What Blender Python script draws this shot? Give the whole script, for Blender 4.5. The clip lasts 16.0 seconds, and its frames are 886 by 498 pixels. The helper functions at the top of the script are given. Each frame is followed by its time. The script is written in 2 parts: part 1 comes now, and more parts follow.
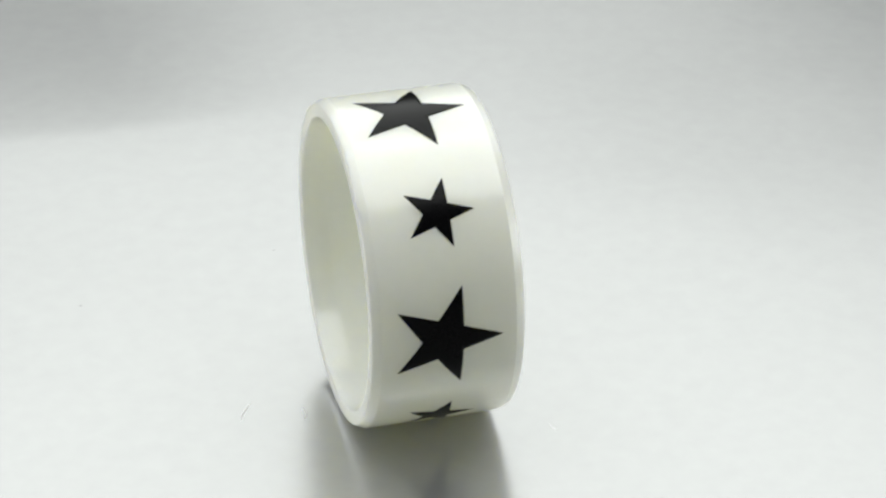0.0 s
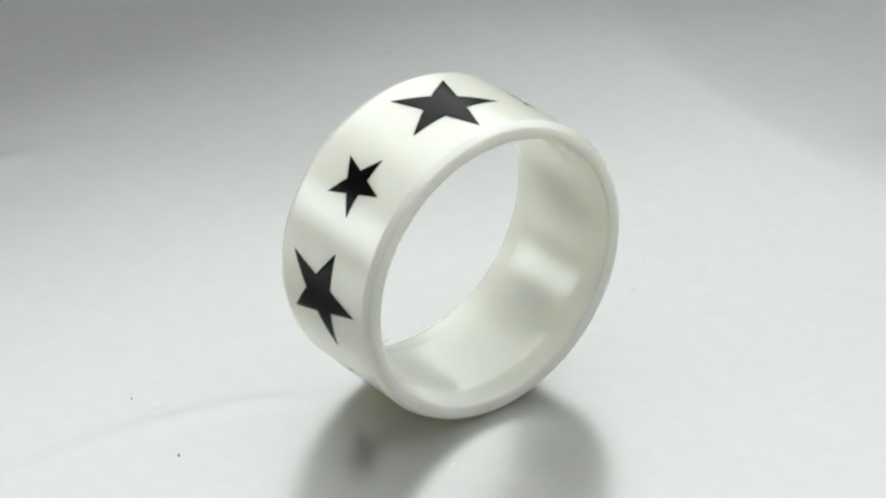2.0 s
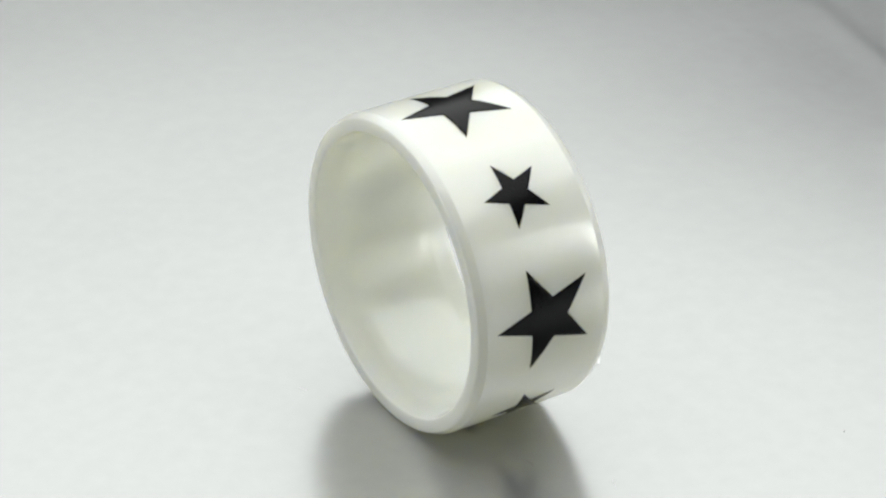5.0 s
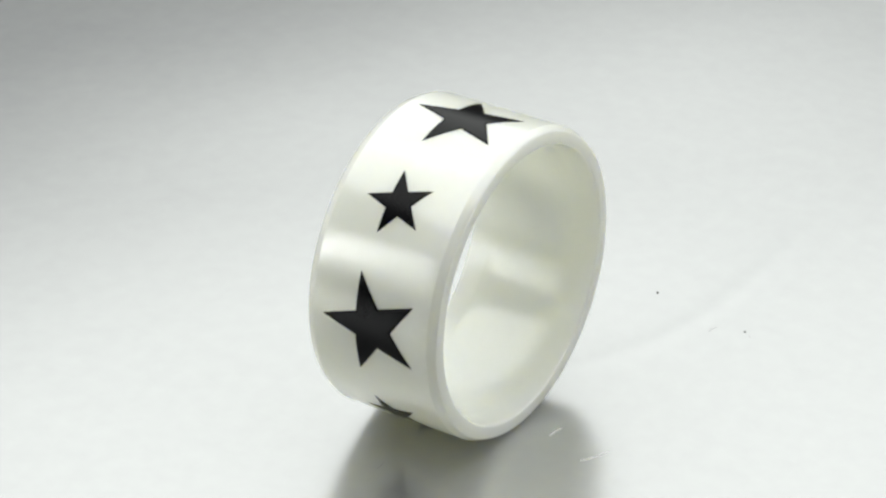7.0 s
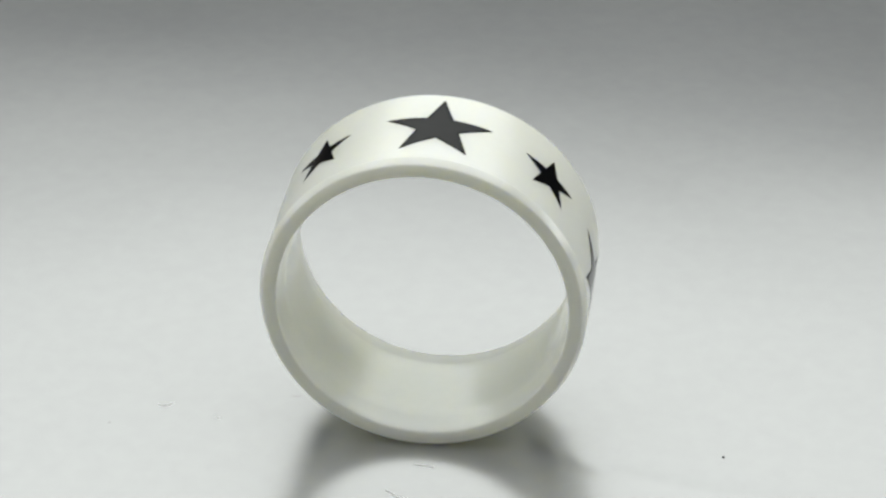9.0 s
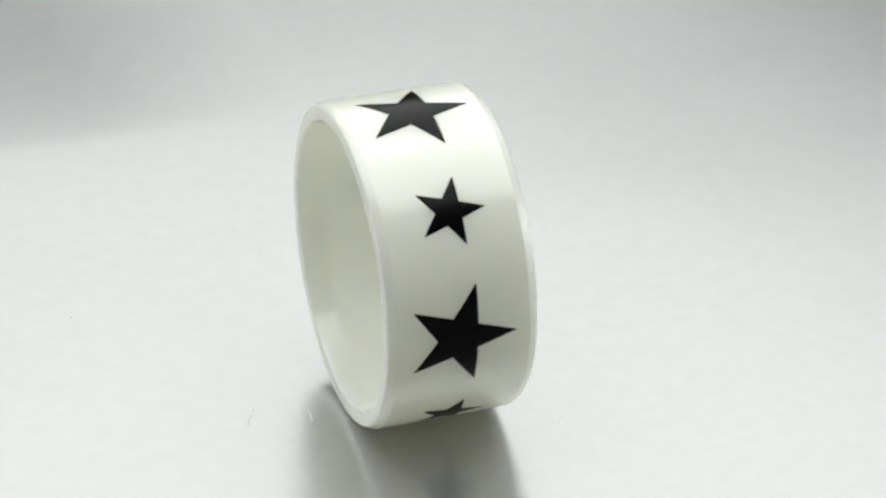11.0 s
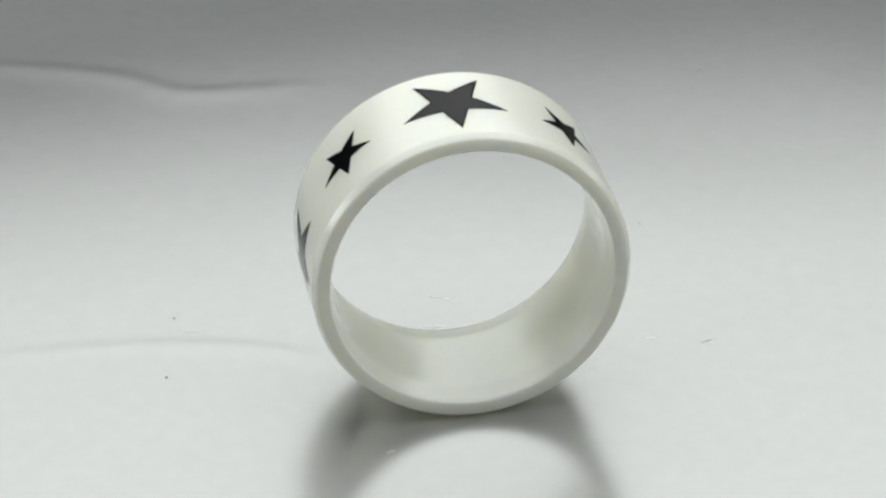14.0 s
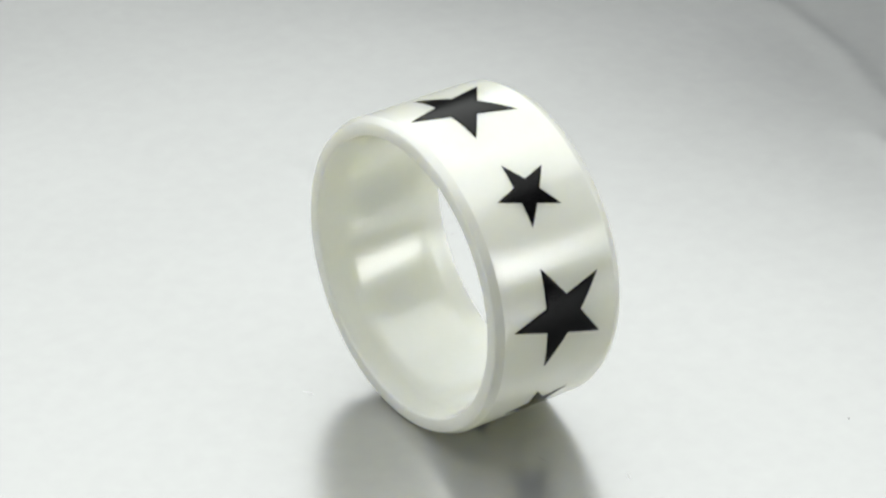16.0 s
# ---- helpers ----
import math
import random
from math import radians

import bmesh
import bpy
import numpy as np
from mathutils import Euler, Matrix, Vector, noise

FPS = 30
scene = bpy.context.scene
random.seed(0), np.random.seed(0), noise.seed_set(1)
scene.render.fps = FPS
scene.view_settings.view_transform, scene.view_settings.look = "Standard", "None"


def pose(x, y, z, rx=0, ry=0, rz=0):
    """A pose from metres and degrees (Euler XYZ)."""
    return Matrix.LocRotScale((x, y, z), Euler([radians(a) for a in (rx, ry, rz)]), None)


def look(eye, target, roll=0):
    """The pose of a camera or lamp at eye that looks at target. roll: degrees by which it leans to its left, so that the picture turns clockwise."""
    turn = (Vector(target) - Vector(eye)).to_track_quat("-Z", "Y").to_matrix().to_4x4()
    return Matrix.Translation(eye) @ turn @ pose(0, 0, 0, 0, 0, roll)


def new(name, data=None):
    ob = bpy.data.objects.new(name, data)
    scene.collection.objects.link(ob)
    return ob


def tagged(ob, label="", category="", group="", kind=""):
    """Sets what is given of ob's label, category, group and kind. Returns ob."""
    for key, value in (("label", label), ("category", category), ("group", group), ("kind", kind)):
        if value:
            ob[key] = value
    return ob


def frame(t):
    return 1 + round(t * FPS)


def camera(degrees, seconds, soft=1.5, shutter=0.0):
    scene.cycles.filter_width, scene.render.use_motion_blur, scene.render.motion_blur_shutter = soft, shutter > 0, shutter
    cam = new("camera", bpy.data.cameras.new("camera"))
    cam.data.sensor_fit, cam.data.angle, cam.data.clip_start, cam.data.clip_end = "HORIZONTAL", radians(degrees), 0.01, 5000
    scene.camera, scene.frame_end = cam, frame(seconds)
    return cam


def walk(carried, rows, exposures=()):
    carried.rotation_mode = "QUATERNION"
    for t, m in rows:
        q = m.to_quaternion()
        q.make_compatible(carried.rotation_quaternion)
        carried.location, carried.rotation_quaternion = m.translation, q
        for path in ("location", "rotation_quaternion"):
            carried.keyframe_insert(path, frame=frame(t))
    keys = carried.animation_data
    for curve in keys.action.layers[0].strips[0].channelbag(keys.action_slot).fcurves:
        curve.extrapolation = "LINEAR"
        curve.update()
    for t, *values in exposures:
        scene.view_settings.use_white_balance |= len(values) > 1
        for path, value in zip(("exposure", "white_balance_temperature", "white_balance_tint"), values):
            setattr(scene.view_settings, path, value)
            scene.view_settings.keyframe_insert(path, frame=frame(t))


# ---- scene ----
MM = 0.001

# ---- camera: on a stand, close to the ring ----
cam = camera(15.115, 16.0, soft=2.5)
EYE = (0.0, -0.19605, 0.12333)
STAND = pose(*EYE, 90 - 29.712, 0, 0) @ pose(0, 0, 0, 0, 0, -0.127)
EXPOSURES = [(0.0, -0.12), (0.5, -0.09), (1.5, -0.12), (3.0, -0.39), (4.2, -0.26), (6.0, -0.11), (7.0, -0.07),
             (8.9, -0.36), (10.2, -0.21), (11.7, -0.09), (12.7, -0.08), (14.5, -0.44), (15.2, -0.36), (16.0, -0.12)]
# the camera drifts a few millimetres back and forth with each half turn of the table: seconds, millimetres back
DRIFT = [
    (0.0, -3.89), (0.5, -3.75), (1.0, -2.55), (1.5, -0.46), (2.0, 1.75), (2.5, 2.35), (3.0, 1.95), (4.2, -0.60), (5.0, -3.90),
    (5.5, -4.60), (6.0, -3.90), (6.5, -1.92), (7.0, 0.93), (7.5, 2.85), (8.0, 4.30), (8.5, 3.80), (9.0, 1.95), (10.2, -0.90),
    (11.0, -3.70), (11.5, -4.45), (12.0, -4.35), (12.5, -2.30), (13.0, 1.20), (13.5, 3.20), (14.0, 3.10), (14.5, 1.95),
    (15.0, 0.55), (15.5, -0.70), (16.0, -2.14),
]
BREATH = [(t, STAND @ pose(0, 0, z * MM)) for t, z in DRIFT]
walk(cam, BREATH, EXPOSURES)

# ---- light: an overhead lamp, a back softbox, soft and strip lights low at both sides, a dim room ----
world = bpy.data.worlds.new("room_air")
scene.world = world
world.use_nodes = True
world.node_tree.nodes["Background"].inputs["Color"].default_value = (0.75, 0.82, 0.9, 1)
world.node_tree.nodes["Background"].inputs["Strength"].default_value = 0.05


def area_lamp(name, m, size_x, size_y, watts, colour, soft=0.0):
    """A softbox; soft: how far in from the rim, of its half width, its cloth dims towards the edge."""
    lamp = bpy.data.lights.new(name, "AREA")
    lamp.shape, lamp.size, lamp.size_y = "RECTANGLE", size_x, size_y
    lamp.energy, lamp.color = watts, colour
    if soft:
        lamp.use_nodes = True
        nodes, links = lamp.node_tree.nodes, lamp.node_tree.links
        geo, mid = nodes.new("ShaderNodeNewGeometry"), nodes.new("ShaderNodeVectorMath")
        size, fall = nodes.new("ShaderNodeVectorMath"), nodes.new("ShaderNodeMapRange")
        mid.operation, mid.inputs[1].default_value = "SUBTRACT", (0.5, 0.5, 0)
        size.operation = "LENGTH"
        fall.interpolation_type = "SMOOTHERSTEP"
        fall.inputs["From Min"].default_value, fall.inputs["From Max"].default_value = 0.5 * (1 - soft), 0.5
        fall.inputs["To Min"].default_value, fall.inputs["To Max"].default_value = 1.0, 0.0
        links.new(geo.outputs["Parametric"], mid.inputs[0])
        links.new(mid.outputs["Vector"], size.inputs[0])
        links.new(size.outputs["Value"], fall.inputs["Value"])
        links.new(fall.outputs["Result"], nodes["Emission"].inputs["Strength"])
    ob = new(name, lamp)
    ob.matrix_world = m
    return ob


TINT = (0.97, 1.0, 0.985)
area_lamp("overhead_lamp", pose(0, 0.005, 0.16), 0.25, 0.14, 0.27, (0.975, 1.0, 0.98))
area_lamp("back_softbox_lamp", look((0, 0.30, 0.30), (0, 0, 0)), 0.95, 0.52, 3.1, (0.96, 1.0, 0.965), 0.56)
for side in (-1, 1):
    area_lamp("side_softbox_lamp", look((side * 0.48, 0.0, 0.115), (0, 0, 0.015)), 0.85, 0.30, 2.7, TINT, 1.0)
    area_lamp("side_strip_lamp", look((side * 0.43, 0.05, 0.15), (0, 0, 0.02)), 0.12, 0.36, 0.18, TINT, 1.0)
    area_lamp("small_lamp", look((side * 0.375, -0.17, 0.135), (0, 0, 0.01)), 0.055, 0.30, 0.58, TINT, 1.0)



# ---- materials ----
def material(name, base, rough, metal=0.0, spec=0.5, coat=0.0, coat_rough=0.05):
    m = bpy.data.materials.new(name)
    m.use_nodes = True
    b = m.node_tree.nodes["Principled BSDF"]
    b.inputs["Base Color"].default_value = (*base, 1)
    b.inputs["Roughness"].default_value = rough
    b.inputs["Metallic"].default_value = metal
    b.inputs["Specular IOR Level"].default_value = spec
    b.inputs["Coat Weight"].default_value = coat
    b.inputs["Coat Roughness"].default_value = coat_rough
    return m, m.node_tree, b


def mottle(tree, bsdf, scale, low, high, bump_scale=0.0, bump=0.0, distance=0.00005, rough=None):
    """Two scales of variation in colour and roughness, and fine relief."""
    nodes, links = tree.nodes, tree.links
    place = nodes.new("ShaderNodeTexCoord")
    big = nodes.new("ShaderNodeTexNoise")
    big.inputs["Scale"].default_value, big.inputs["Detail"].default_value = scale, 4
    fine = nodes.new("ShaderNodeTexNoise")
    fine.inputs["Scale"].default_value, fine.inputs["Detail"].default_value = scale * 14, 3
    mixed = nodes.new("ShaderNodeMath")
    mixed.operation = "MULTIPLY_ADD"
    mixed.inputs[1].default_value = 0.35
    half = nodes.new("ShaderNodeMath")
    half.operation, half.inputs[1].default_value = "MULTIPLY", 0.65
    ramp = nodes.new("ShaderNodeValToRGB")
    ramp.color_ramp.elements[0].position, ramp.color_ramp.elements[1].position = 0.35, 0.65
    ramp.color_ramp.elements[0].color, ramp.color_ramp.elements[1].color = (*low, 1), (*high, 1)
    for tex in (big, fine):
        links.new(place.outputs["Object"], tex.inputs["Vector"])
    links.new(big.outputs["Fac"], half.inputs[0])
    links.new(fine.outputs["Fac"], mixed.inputs[0])
    links.new(half.outputs[0], mixed.inputs[2])
    links.new(mixed.outputs[0], ramp.inputs["Fac"])
    links.new(ramp.outputs["Color"], bsdf.inputs["Base Color"])
    if rough:
        span = nodes.new("ShaderNodeMapRange")
        span.inputs["To Min"].default_value, span.inputs["To Max"].default_value = rough
        links.new(mixed.outputs[0], span.inputs["Value"])
        links.new(span.outputs["Result"], bsdf.inputs["Roughness"])
    if bump:
        grain = nodes.new("ShaderNodeTexNoise")
        grain.inputs["Scale"].default_value, grain.inputs["Detail"].default_value = bump_scale, 3
        relief = nodes.new("ShaderNodeBump")
        relief.inputs["Strength"].default_value, relief.inputs["Distance"].default_value = bump, distance
        links.new(place.outputs["Object"], grain.inputs["Vector"])
        links.new(grain.outputs["Fac"], relief.inputs["Height"])
        links.new(relief.outputs["Normal"], bsdf.inputs["Normal"])


ceramic, ct, cb = material("white_ceramic", (0.82, 0.82, 0.77), 0.14)
cb.inputs["IOR"].default_value = 1.75
mottle(ct, cb, 120, (0.865, 0.875, 0.775), (0.89, 0.90, 0.805), rough=(0.12, 0.155))
cb.inputs["Subsurface Weight"].default_value = 0.8
cb.inputs["Subsurface Radius"].default_value = (0.0026, 0.0025, 0.0019)
cb.inputs["Subsurface Scale"].default_value = 1.0
black, bt, bb = material("black_enamel", (0.006, 0.006, 0.007), 0.24, spec=0.13)
mottle(bt, bb, 300, (0.0025, 0.0025, 0.003), (0.005, 0.005, 0.0055), rough=(0.14, 0.22))
paper, pt, pb = material("glossy_white_paper", (0.80, 0.81, 0.80), 0.24)
pb.inputs["IOR"].default_value = 4.4
mottle(pt, pb, 45, (0.245, 0.25, 0.253), (0.27, 0.275, 0.277), 2600, 0.02, 0.00002, rough=(0.22, 0.262))
lint, lt, lb = material("white_lint", (0.9, 0.9, 0.9), 0.35)
lb.inputs["IOR"].default_value = 1.8
mottle(lt, lb, 3000, (0.78, 0.78, 0.78), (0.84, 0.84, 0.84))
dirt, dt, db = material("dark_dust", (0.05, 0.045, 0.04), 0.8)
mottle(dt, db, 5000, (0.03, 0.03, 0.03), (0.08, 0.07, 0.06))
plaster, wt, wb = material("grey_plaster", (0.3, 0.31, 0.33), 0.8)
mottle(wt, wb, 3, (0.27, 0.28, 0.30), (0.33, 0.34, 0.36), 90, 0.2, 0.002)
timber, tt, tb = material("dark_tabletop", (0.16, 0.12, 0.09), 0.5)
mottle(tt, tb, 9, (0.12, 0.09, 0.065), (0.2, 0.15, 0.11), 150, 0.2, 0.0005)


# ---- mesh helpers ----
def mesh_object(name, verts, faces, mat, parent=None, label="", smooth=True):
    me = bpy.data.meshes.new(name)
    me.from_pydata([tuple(v) for v in verts], [], faces)
    me.materials.append(mat)
    me.polygons.foreach_set("use_smooth", [smooth] * len(me.polygons))
    me.update()
    ob = new(name, me)
    if parent:
        ob.parent = parent
    if label:
        tagged(ob, label)
    return ob


def slab(name, x0, x1, y0, y1, z0, z1, mat):
    bm = bmesh.new()
    bmesh.ops.create_cube(bm, size=1.0)
    for v in bm.verts:
        v.co = Vector(((x0 + x1) / 2 + v.co.x * (x1 - x0), (y0 + y1) / 2 + v.co.y * (y1 - y0), (z0 + z1) / 2 + v.co.z * (z1 - z0)))
    me = bpy.data.meshes.new(name)
    bm.to_mesh(me)
    bm.free()
    me.materials.append(mat)
    return new(name, me)


# ---- the room that closes the place, out of view ----
for name, box in (("wall_north", (-1.6, 1.6, 1.5, 1.6, -0.8, 1.7)), ("wall_south", (-1.6, 1.6, -1.6, -1.5, -0.8, 1.7)),
                  ("wall_west", (-1.6, -1.5, -1.5, 1.5, -0.8, 1.7)), ("wall_east", (1.5, 1.6, -1.5, 1.5, -0.8, 1.7)),
                  ("ceiling", (-1.6, 1.6, -1.6, 1.6, 1.7, 1.8)), ("floor", (-1.6, 1.6, -1.6, 1.6, -0.9, -0.8))):
    tagged(slab(name, *box, plaster), "plain grey " + name.split("_")[0] + " of the dim room", name.split("_")[0], kind="structure")
table = slab("table", -0.7, 0.7, -0.4, 0.6, -0.07, -0.032, timber)
bevel = table.modifiers.new("edges", "BEVEL")
bevel.width, bevel.segments = 0.004, 3
for sx in (-0.65, 0.65):
    for sy in (-0.35, 0.55):
        leg = slab("leg", sx - 0.025, sx + 0.025, sy - 0.025, sy + 0.025, -0.8, -0.07, timber)
        leg.parent = table
tagged(table, "dark wooden table under the paper", "table")

# ---- the sheet of paper, with its soft creases ----
CREASE_A = ((-61.6, -39.8), (-60.8, -34.3), (-59.3, -26.8), (-55.5, -18.8), (-50.7, -14.6), (-50.0, -9.4), (-50.2, -5.5))
CREASE_B = ((-9.0, -35.0), (-9.0, -25.5), (-8.7, -20.5), (-7.8, -16.0), (-6.8, -12.7), (-5.3, -10.0), (-4.0, -7.6))


def crease(p, line, height, width):
    """A low ridge along a line, with one side steeper, fading at its ends."""
    best, side, along = 1e9, 0.0, 0.0
    for i in range(len(line) - 1):
        a, b = Vector(line[i]), Vector(line[i + 1])
        d = b - a
        u = max(0.0, min(1.0, (p - a).dot(d) / d.length_squared))
        away = p - (a + d * u)
        if away.length < best:
            best, side, along = away.length, d.x * away.y - d.y * away.x, (i + u) / (len(line) - 1)
    w = width if side > 0 else width * 2.6
    return height * math.exp(-(best / w) ** 2) * math.sin(math.pi * min(1, max(0, 0.04 + 0.92 * along))) ** 0.5


def paper_height(x, y):
    p = Vector((x, y))
    z = 0.0
    if -88 < x < -42 and -52 < y < 6:
        z += crease(p, CREASE_A, 0.06, 0.8)
    if -20 < x < 6 and -46 < y < -3:
        z += crease(p, CREASE_B, 0.055, 0.4)
    beyond = y - (43.0 + 0.0075 * min(0.0, x + 12) ** 2)
    if beyond > 0:
        z -= 0.03 * beyond ** 2 / (beyond + 1.5) * min(1.0, max(0.0, (6 - x) / 16))
    far = max(0.0, abs(x) - 12)
    z -= 0.0009 * min(far, 50) ** 2 + 0.09 * max(0.0, far - 50)
    r = math.hypot(x, y)
    calm = min(1.0, max(0.0, (r - 14) / 25))
    z += calm * 0.22 * noise.noise(Vector((x / 34, y / 34, 2.3)))
    return z


def steps(lo, hi, fine):
    s = [-150, -125, -110, -102, -95, -89, -84]
    n = int((hi - lo) / fine)
    return [v for v in s if v < lo] + [lo + (hi - lo) * i / n for i in range(n + 1)] + [-v for v in reversed(s) if -v > hi]


def paper_sheet():
    xs, ys = steps(-80, 80, 0.6), steps(-80, 80, 0.6)
    nx, ny = len(xs), len(ys)
    verts = [(x * MM, y * MM, paper_height(x, y) * MM) for y in ys for x in xs]
    faces = [(j * nx + i, j * nx + i + 1, (j + 1) * nx + i + 1, (j + 1) * nx + i) for j in range(ny - 1) for i in range(nx - 1)]
    ob = mesh_object("paper_sheet", verts, faces, paper)
    thick = ob.modifiers.new("thickness", "SOLIDIFY")
    thick.thickness, thick.offset = 0.0003, -1
    return tagged(ob, "creased glossy white paper sheet on the turntable", "paper")


sheet = paper_sheet()


def turntable():
    """A low round turning plate under the sheet."""
    verts, faces, n = [], [], 96
    for r, z in ((0.0, -0.0004), (0.021, -0.0004), (0.023, -0.0010), (0.024, -0.0020), (0.024, -0.0300), (0.021, -0.0319), (0.0, -0.0319)):
        verts += [(r * math.cos(2 * math.pi * i / n), r * math.sin(2 * math.pi * i / n), z) for i in range(n)]
    for k in range(6):
        faces += [(k * n + (i + 1) % n, k * n + i, (k + 1) * n + i, (k + 1) * n + (i + 1) % n) for i in range(n)]
    bm = bmesh.new()
    me = bpy.data.meshes.new("turntable")
    me.from_pydata(verts, [], faces)
    bm.from_mesh(me)
    bmesh.ops.remove_doubles(bm, verts=bm.verts, dist=1e-6)
    bmesh.ops.recalc_face_normals(bm, faces=bm.faces)
    bm.to_mesh(me)
    bm.free()
    me.materials.append(plaster)
    return tagged(new("turntable", me), "flat round turntable under the white paper", "turntable")


plate = turntable()

# ---- the ring ----
R_OUT, HALF = 11.0, 5.05
LIP, BORE, FLARE = 9.78, 9.50, 1.75
STAR_TURN, STAR_SHIFT = -2.65, -0.087
# each star as it was laid: degrees round the band, millimetres across it, degrees of twist
STAR_LAY = [(1.94, -0.19, -0.6), (0.78, 0.05, 0.1), (-0.1, -0.03, 0.0), (-0.57, 0.14, 0.6), (-0.85, -0.03, 0.7), (0, 0, 0), (0, 0, 0), (2.98, 0.05, 3.4)]


def on_band(phi, s, r):
    return (s * MM, -math.cos(phi) * r * MM, (R_OUT + math.sin(phi) * r) * MM)


def ring_profile():
    """Section of the band, from the outside round to the bore: a crisp bevel, a rounded rim face, a flared mouth, a straight bore."""
    pts = []

    def corner(cr, cs, radius, a0, a1, n=6):
        for i in range(n + 1):
            a = radians(a0 + (a1 - a0) * i / n)
            pts.append((cr + radius * math.sin(a), cs + radius * math.cos(a)))

    half = [(R_OUT, (HALF - 0.62) * i / 6) for i in range(6)]
    corner(R_OUT - 0.10, HALF - 0.62, 0.10, 90, 63, 4)
    corner(R_OUT - 0.36, HALF - 0.14, 0.14, 63, 5, 7)
    for i in range(1, 5):
        u = i / 5
        pts.append((R_OUT - 0.36 + (LIP + 0.16 - R_OUT + 0.36) * u, HALF + 0.015 * math.sin(math.pi * u)))
    corner(LIP + 0.14, HALF - 0.13, 0.13, -3, -78, 7)
    for i in range(1, 9):
        u = i / 9
        pts.append((LIP - 0.01 + (BORE - LIP + 0.01) * u + 0.015 * math.sin(math.pi * u), HALF - 0.16 - (FLARE - 0.16) * u))
    pts.append((BORE - 0.012, HALF - FLARE - 0.10))
    half += pts
    half += [(BORE - 0.014, (HALF - FLARE - 0.2) * (1 - i / 5)) for i in range(1, 6)]
    return half[:-1] + [(BORE - 0.014, 0.0)] + [(r, -s) for r, s in reversed(half[1:-1])]


def ring():
    base = new("ring")
    prof, n = ring_profile(), 220
    m = len(prof)
    verts = [on_band(2 * math.pi * i / n, s, r) for i in range(n) for r, s in prof]
    faces = [(i * m + k, i * m + (k + 1) % m, ((i + 1) % n) * m + (k + 1) % m, ((i + 1) % n) * m + k) for i in range(n) for k in range(m)]
    band = mesh_object("band", verts, faces, ceramic, base, "polished white ceramic band with rounded edges")
    bm = bmesh.new()
    bm.from_mesh(band.data)
    bmesh.ops.recalc_face_normals(bm, faces=bm.faces)
    bm.to_mesh(band.data)
    bm.free()
    for k in range(8):
        large = k % 2 == 0
        star(base, STAR_LAY[k], 45 * k + STAR_TURN, 3.84 if large else 2.42,
             "large black star on the white band" if large else "small black star on the white band")
    return tagged(base, "white ceramic ring with black stars standing on paper", "ring")


def star(parent, lay, turn, size, label):
    """A five-pointed star laid round the band, a hair proud of it."""
    corners, phi = [], radians(turn + lay[0])
    for i in range(10):
        r = size if i % 2 == 0 else size * 0.392
        a = math.pi * i / 5 + radians(lay[2])
        corners.append((r * math.cos(a), r * math.sin(a)))
    edge = []
    for i in range(10):
        (x0, y0), (x1, y1) = corners[i], corners[(i + 1) % 10]
        edge += [(x0 + (x1 - x0) * j / 6, y0 + (y1 - y0) * j / 6) for j in range(6)]
    n, rings = len(edge), 7
    top, under = R_OUT + 0.012, R_OUT - 0.06

    def at(u, v, r):
        return on_band(phi + v / R_OUT, STAR_SHIFT + lay[1] + u, r)

    verts = [at(0, 0, top)]
    for k in range(1, rings + 1):
        verts += [at(u * k / rings, v * k / rings, top) for u, v in edge]
    verts += [at(u, v, under) for u, v in edge]
    faces = [(0, 1 + i, 1 + (i + 1) % n) for i in range(n)]
    for k in range(rings):
        a, b = 1 + k * n, 1 + (k + 1) * n
        faces += [(a + i, b + i, b + (i + 1) % n, a + (i + 1) % n) for i in range(n)]
    me_ob = mesh_object("star", verts, faces, black, parent, label)
    bm = bmesh.new()
    bm.from_mesh(me_ob.data)
    bmesh.ops.recalc_face_normals(bm, faces=bm.faces)
    bm.to_mesh(me_ob.data)
    bm.free()
    return me_ob


the_ring = ring()


# ---- lint, flakes and dust on the paper ----
def fibre(name, x0, y0, x1, y1, width, mat, label, bow=0.1, seed=1):
    """A thin tapering curl of lint lying on the paper."""
    rnd = random.Random(seed)
    d = Vector((x1 - x0, y1 - y0))
    side = Vector((-d.y, d.x)).normalized()
    verts, faces, n, m = [], [], 12, 8
    for i in range(n + 1):
        u = i / n
        c = Vector((x0, y0)) + d * u + side * (bow * d.length * math.sin(math.pi * u) + rnd.uniform(-0.08, 0.08) * width)
        w = width * (0.25 + 0.75 * math.sin(math.pi * (0.08 + 0.84 * u)) ** 0.7) * rnd.uniform(0.8, 1.15)
        z = paper_height(c.x, c.y)
        for k in range(m):
            a = 2 * math.pi * k / m
            p = c + side * (w / 2 * math.cos(a))
            verts.append((p.x * MM, p.y * MM, (z + w * 0.09 * (1 + math.sin(a)) - 0.003) * MM))
    for i in range(n):
        faces += [(i * m + k, i * m + (k + 1) % m, (i + 1) * m + (k + 1) % m, (i + 1) * m + k) for k in range(m)]
    faces += [tuple(reversed(range(m))), tuple(n * m + k for k in range(m))]
    return tagged(mesh_object(name, verts, faces, mat), label, name.replace("_", " "), group=name + "s on the paper")


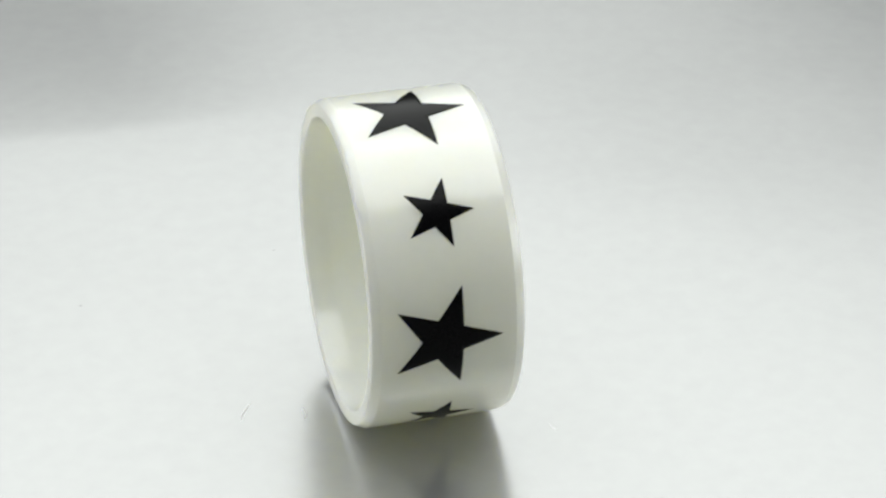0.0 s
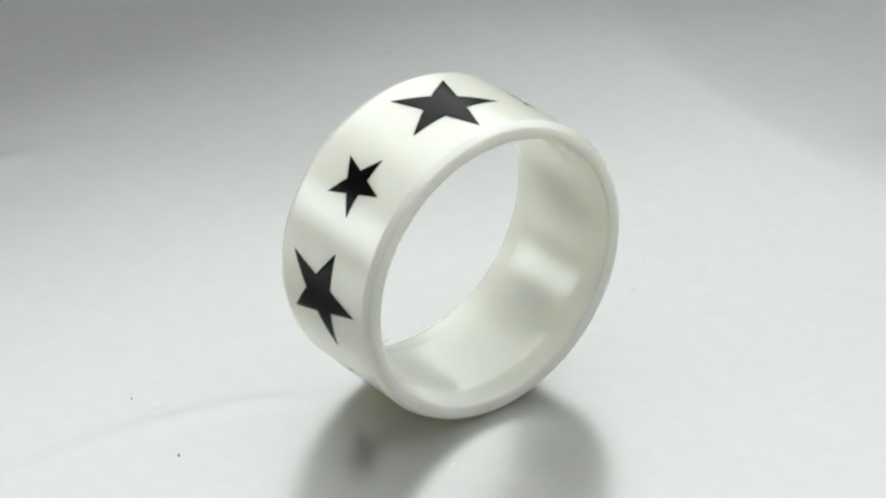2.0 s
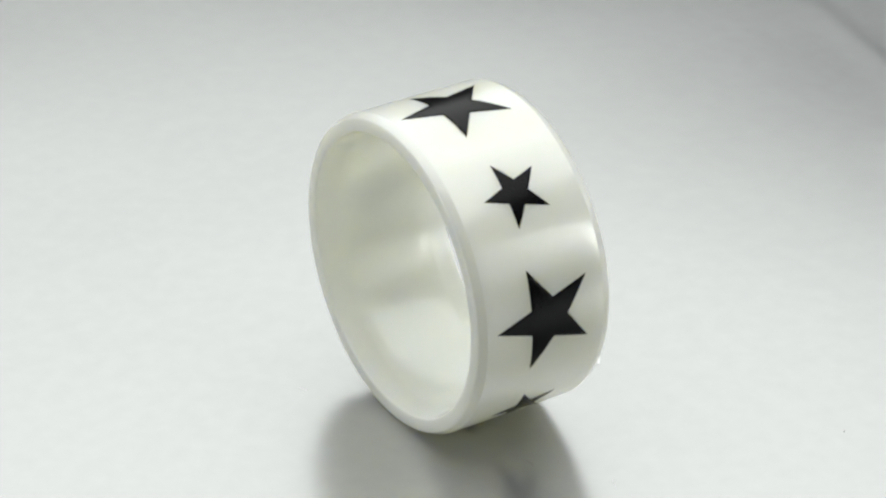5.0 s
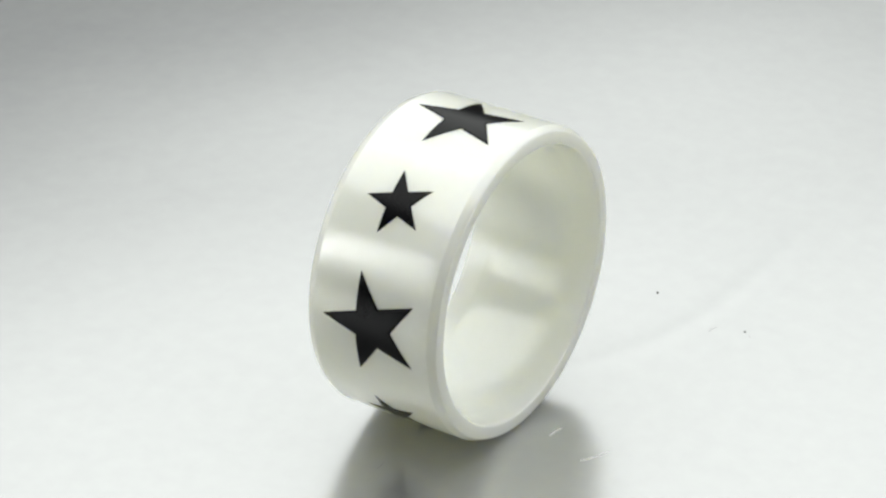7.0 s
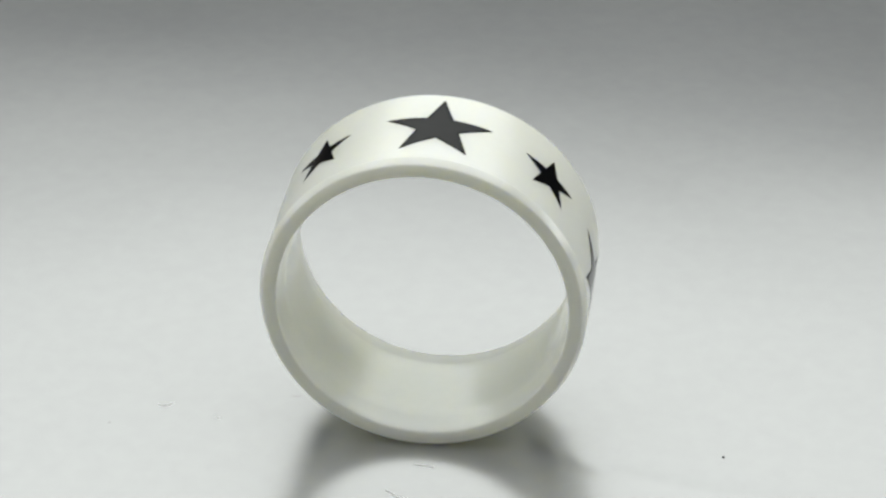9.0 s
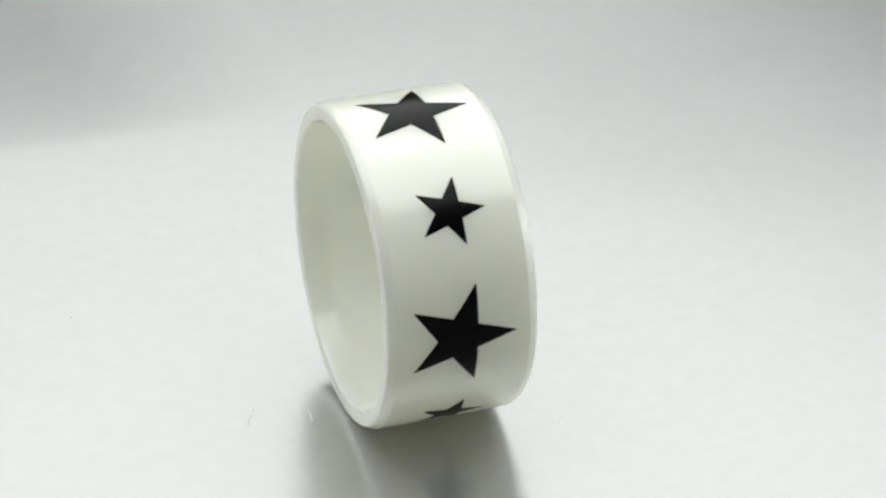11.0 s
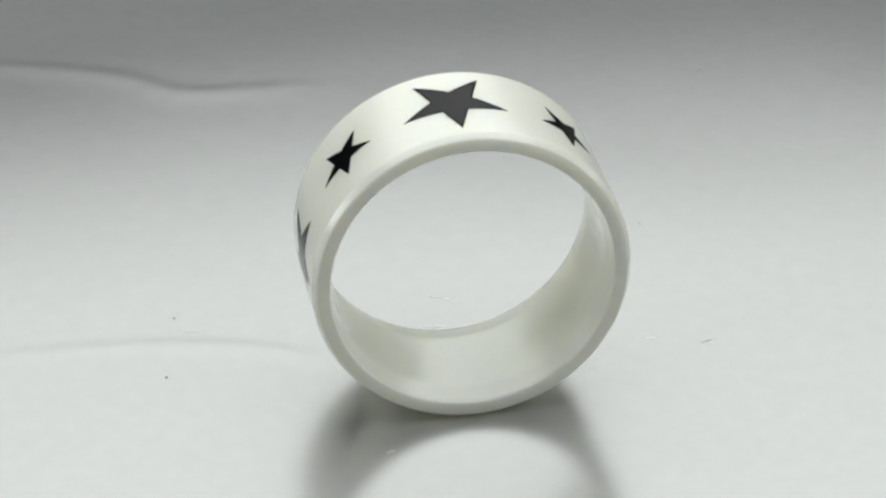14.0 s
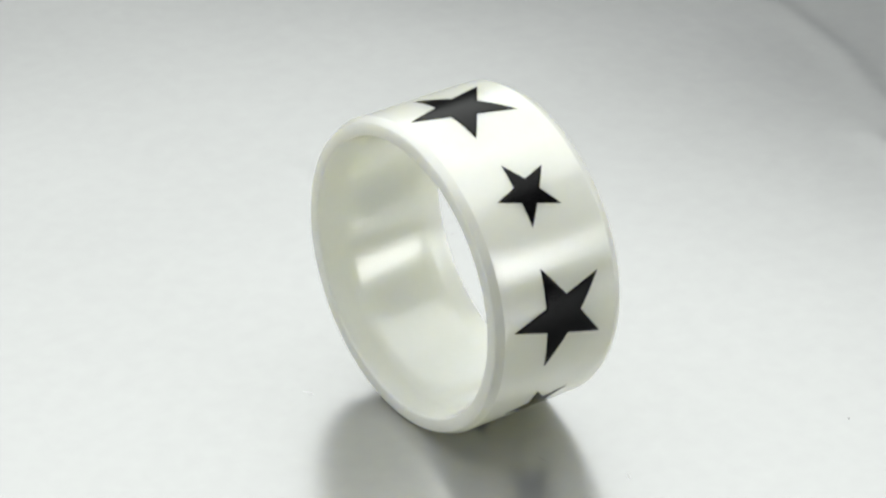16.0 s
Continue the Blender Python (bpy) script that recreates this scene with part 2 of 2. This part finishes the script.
def speck(x, y, size, mat, label, seed, name="dust_speck"):
    """A tiny uneven crumb."""
    bm = bmesh.new()
    bmesh.ops.create_icosphere(bm, subdivisions=2, radius=size / 2)
    rnd = random.Random(seed)
    k = (rnd.uniform(0.7, 1.3), rnd.uniform(0.6, 1.0))
    z = paper_height(x, y)
    for v in bm.verts:
        f = 1 + 0.35 * noise.noise(v.co / size * 3 + Vector((seed, 0, 0)))
        v.co = Vector(((x + v.co.x * f * k[0]) * MM, (y + v.co.y * f * k[1]) * MM, (z + size * 0.3 + v.co.z * f * 0.65) * MM))
    me = bpy.data.meshes.new(name)
    bm.to_mesh(me)
    bm.free()
    me.materials.append(mat)
    return tagged(new(name, me), label, "speck", group=name + "s on the paper")


WHITE, DARK = "thin white lint fibre lying on the paper", "tiny dark dust speck on the white paper"
HAIR = "faint short grey hair on the white paper"
litter = [
    fibre("lint_fibre", -11.7, -0.25, -10.65, 1.7, 0.12, lint, WHITE, 0.05, 1),
    fibre("lint_fibre", -7.5, -1.1, -7.35, 0.2, 0.16, lint, WHITE, -0.05, 2),
    fibre("lint_fibre", -1.65, 17.9, -2.0, 18.9, 0.20, lint, WHITE, 0.2, 3),
    fibre("lint_fibre", 0.35, 9.15, 0.25, 10.0, 0.045, dirt, HAIR, 0.1, 4),
    fibre("lint_fibre", -9.9, -18.5, -9.75, -17.6, 0.06, dirt, HAIR, -0.15, 5),
    fibre("lint_fibre", -3.2, 14.2, -3.0, 14.8, 0.05, lint, WHITE, 0.1, 6),
    fibre("lint_fibre", 8.5, -6.7, 8.2, -6.0, 0.04, lint, WHITE, 0.1, 7),
    fibre("lint_fibre", -46.2, 28.6, -46.0, 29.2, 0.09, dirt, HAIR, 0.1, 8),
    speck(-3.9, -20.4, 0.17, dirt, DARK, 1), speck(-11.9, -19.0, 0.13, dirt, DARK, 2),
    speck(-12.5, -18.6, 0.07, dirt, DARK, 3), speck(-4.7, 21.8, 0.09, dirt, DARK, 5), speck(-19.7, 17.6, 0.10, dirt, DARK, 6),
]


# ---- the turn of the table: ring, paper and litter go round together ----
TURN = [
    (0.0, -2.35, 0.02, 14.6), (0.5, -1.19, 0.72, -2.1), (1.0, -0.30, 1.09, -18.5), (1.5, 0.30, 1.32, -35.4),
    (2.0, 0.62, 1.25, -52.4), (2.5, 0.80, 1.18, -68.3), (3.0, 0.86, 1.24, -85.0), (3.2, 0.89, 1.15, -91.5),
    (4.2, 0.95, 0.45, -123.0), (5.0, 0.80, -0.15, -148.0), (5.5, 0.73, -0.28, -163.9), (6.0, 0.74, -0.18, -180.3), (6.5, 0.97, -0.62, -196.6),
    (7.0, 1.22, -1.45, -213.3), (7.5, 1.30, -2.13, -229.7), (8.0, 0.82, -2.28, -245.6), (8.5, 0.15, -2.38, -261.5),
    (9.0, -0.80, -2.06, -277.3), (10.2, -2.25, -1.05, -315.8), (11.0, -2.10, 0.05, -341.6), (11.5, -1.33, 0.39, -357.7),
    (12.0, -0.27, 0.62, -375.0), (12.5, 0.36, 0.87, -391.7), (13.0, 0.72, 1.08, -408.0), (13.5, 0.97, 1.30, -423.6),
    (14.0, 1.20, 1.48, -439.9), (14.5, 1.34, 1.22, -456.7), (15.0, 1.52, 0.62, -473.5), (15.5, 1.70, 0.23, -489.8),
    (16.0, 1.25, -0.21, -504.7),
]


def motions():
    rows = [(t, pose(x * MM, y * MM, 0, 0, 0, a)) for t, x, y, a in TURN]
    for thing in (the_ring, sheet, *litter):
        walk(thing, rows)
    walk(plate, [(t, pose(0, 0, 0, 0, 0, a)) for t, x, y, a in TURN])


motions()
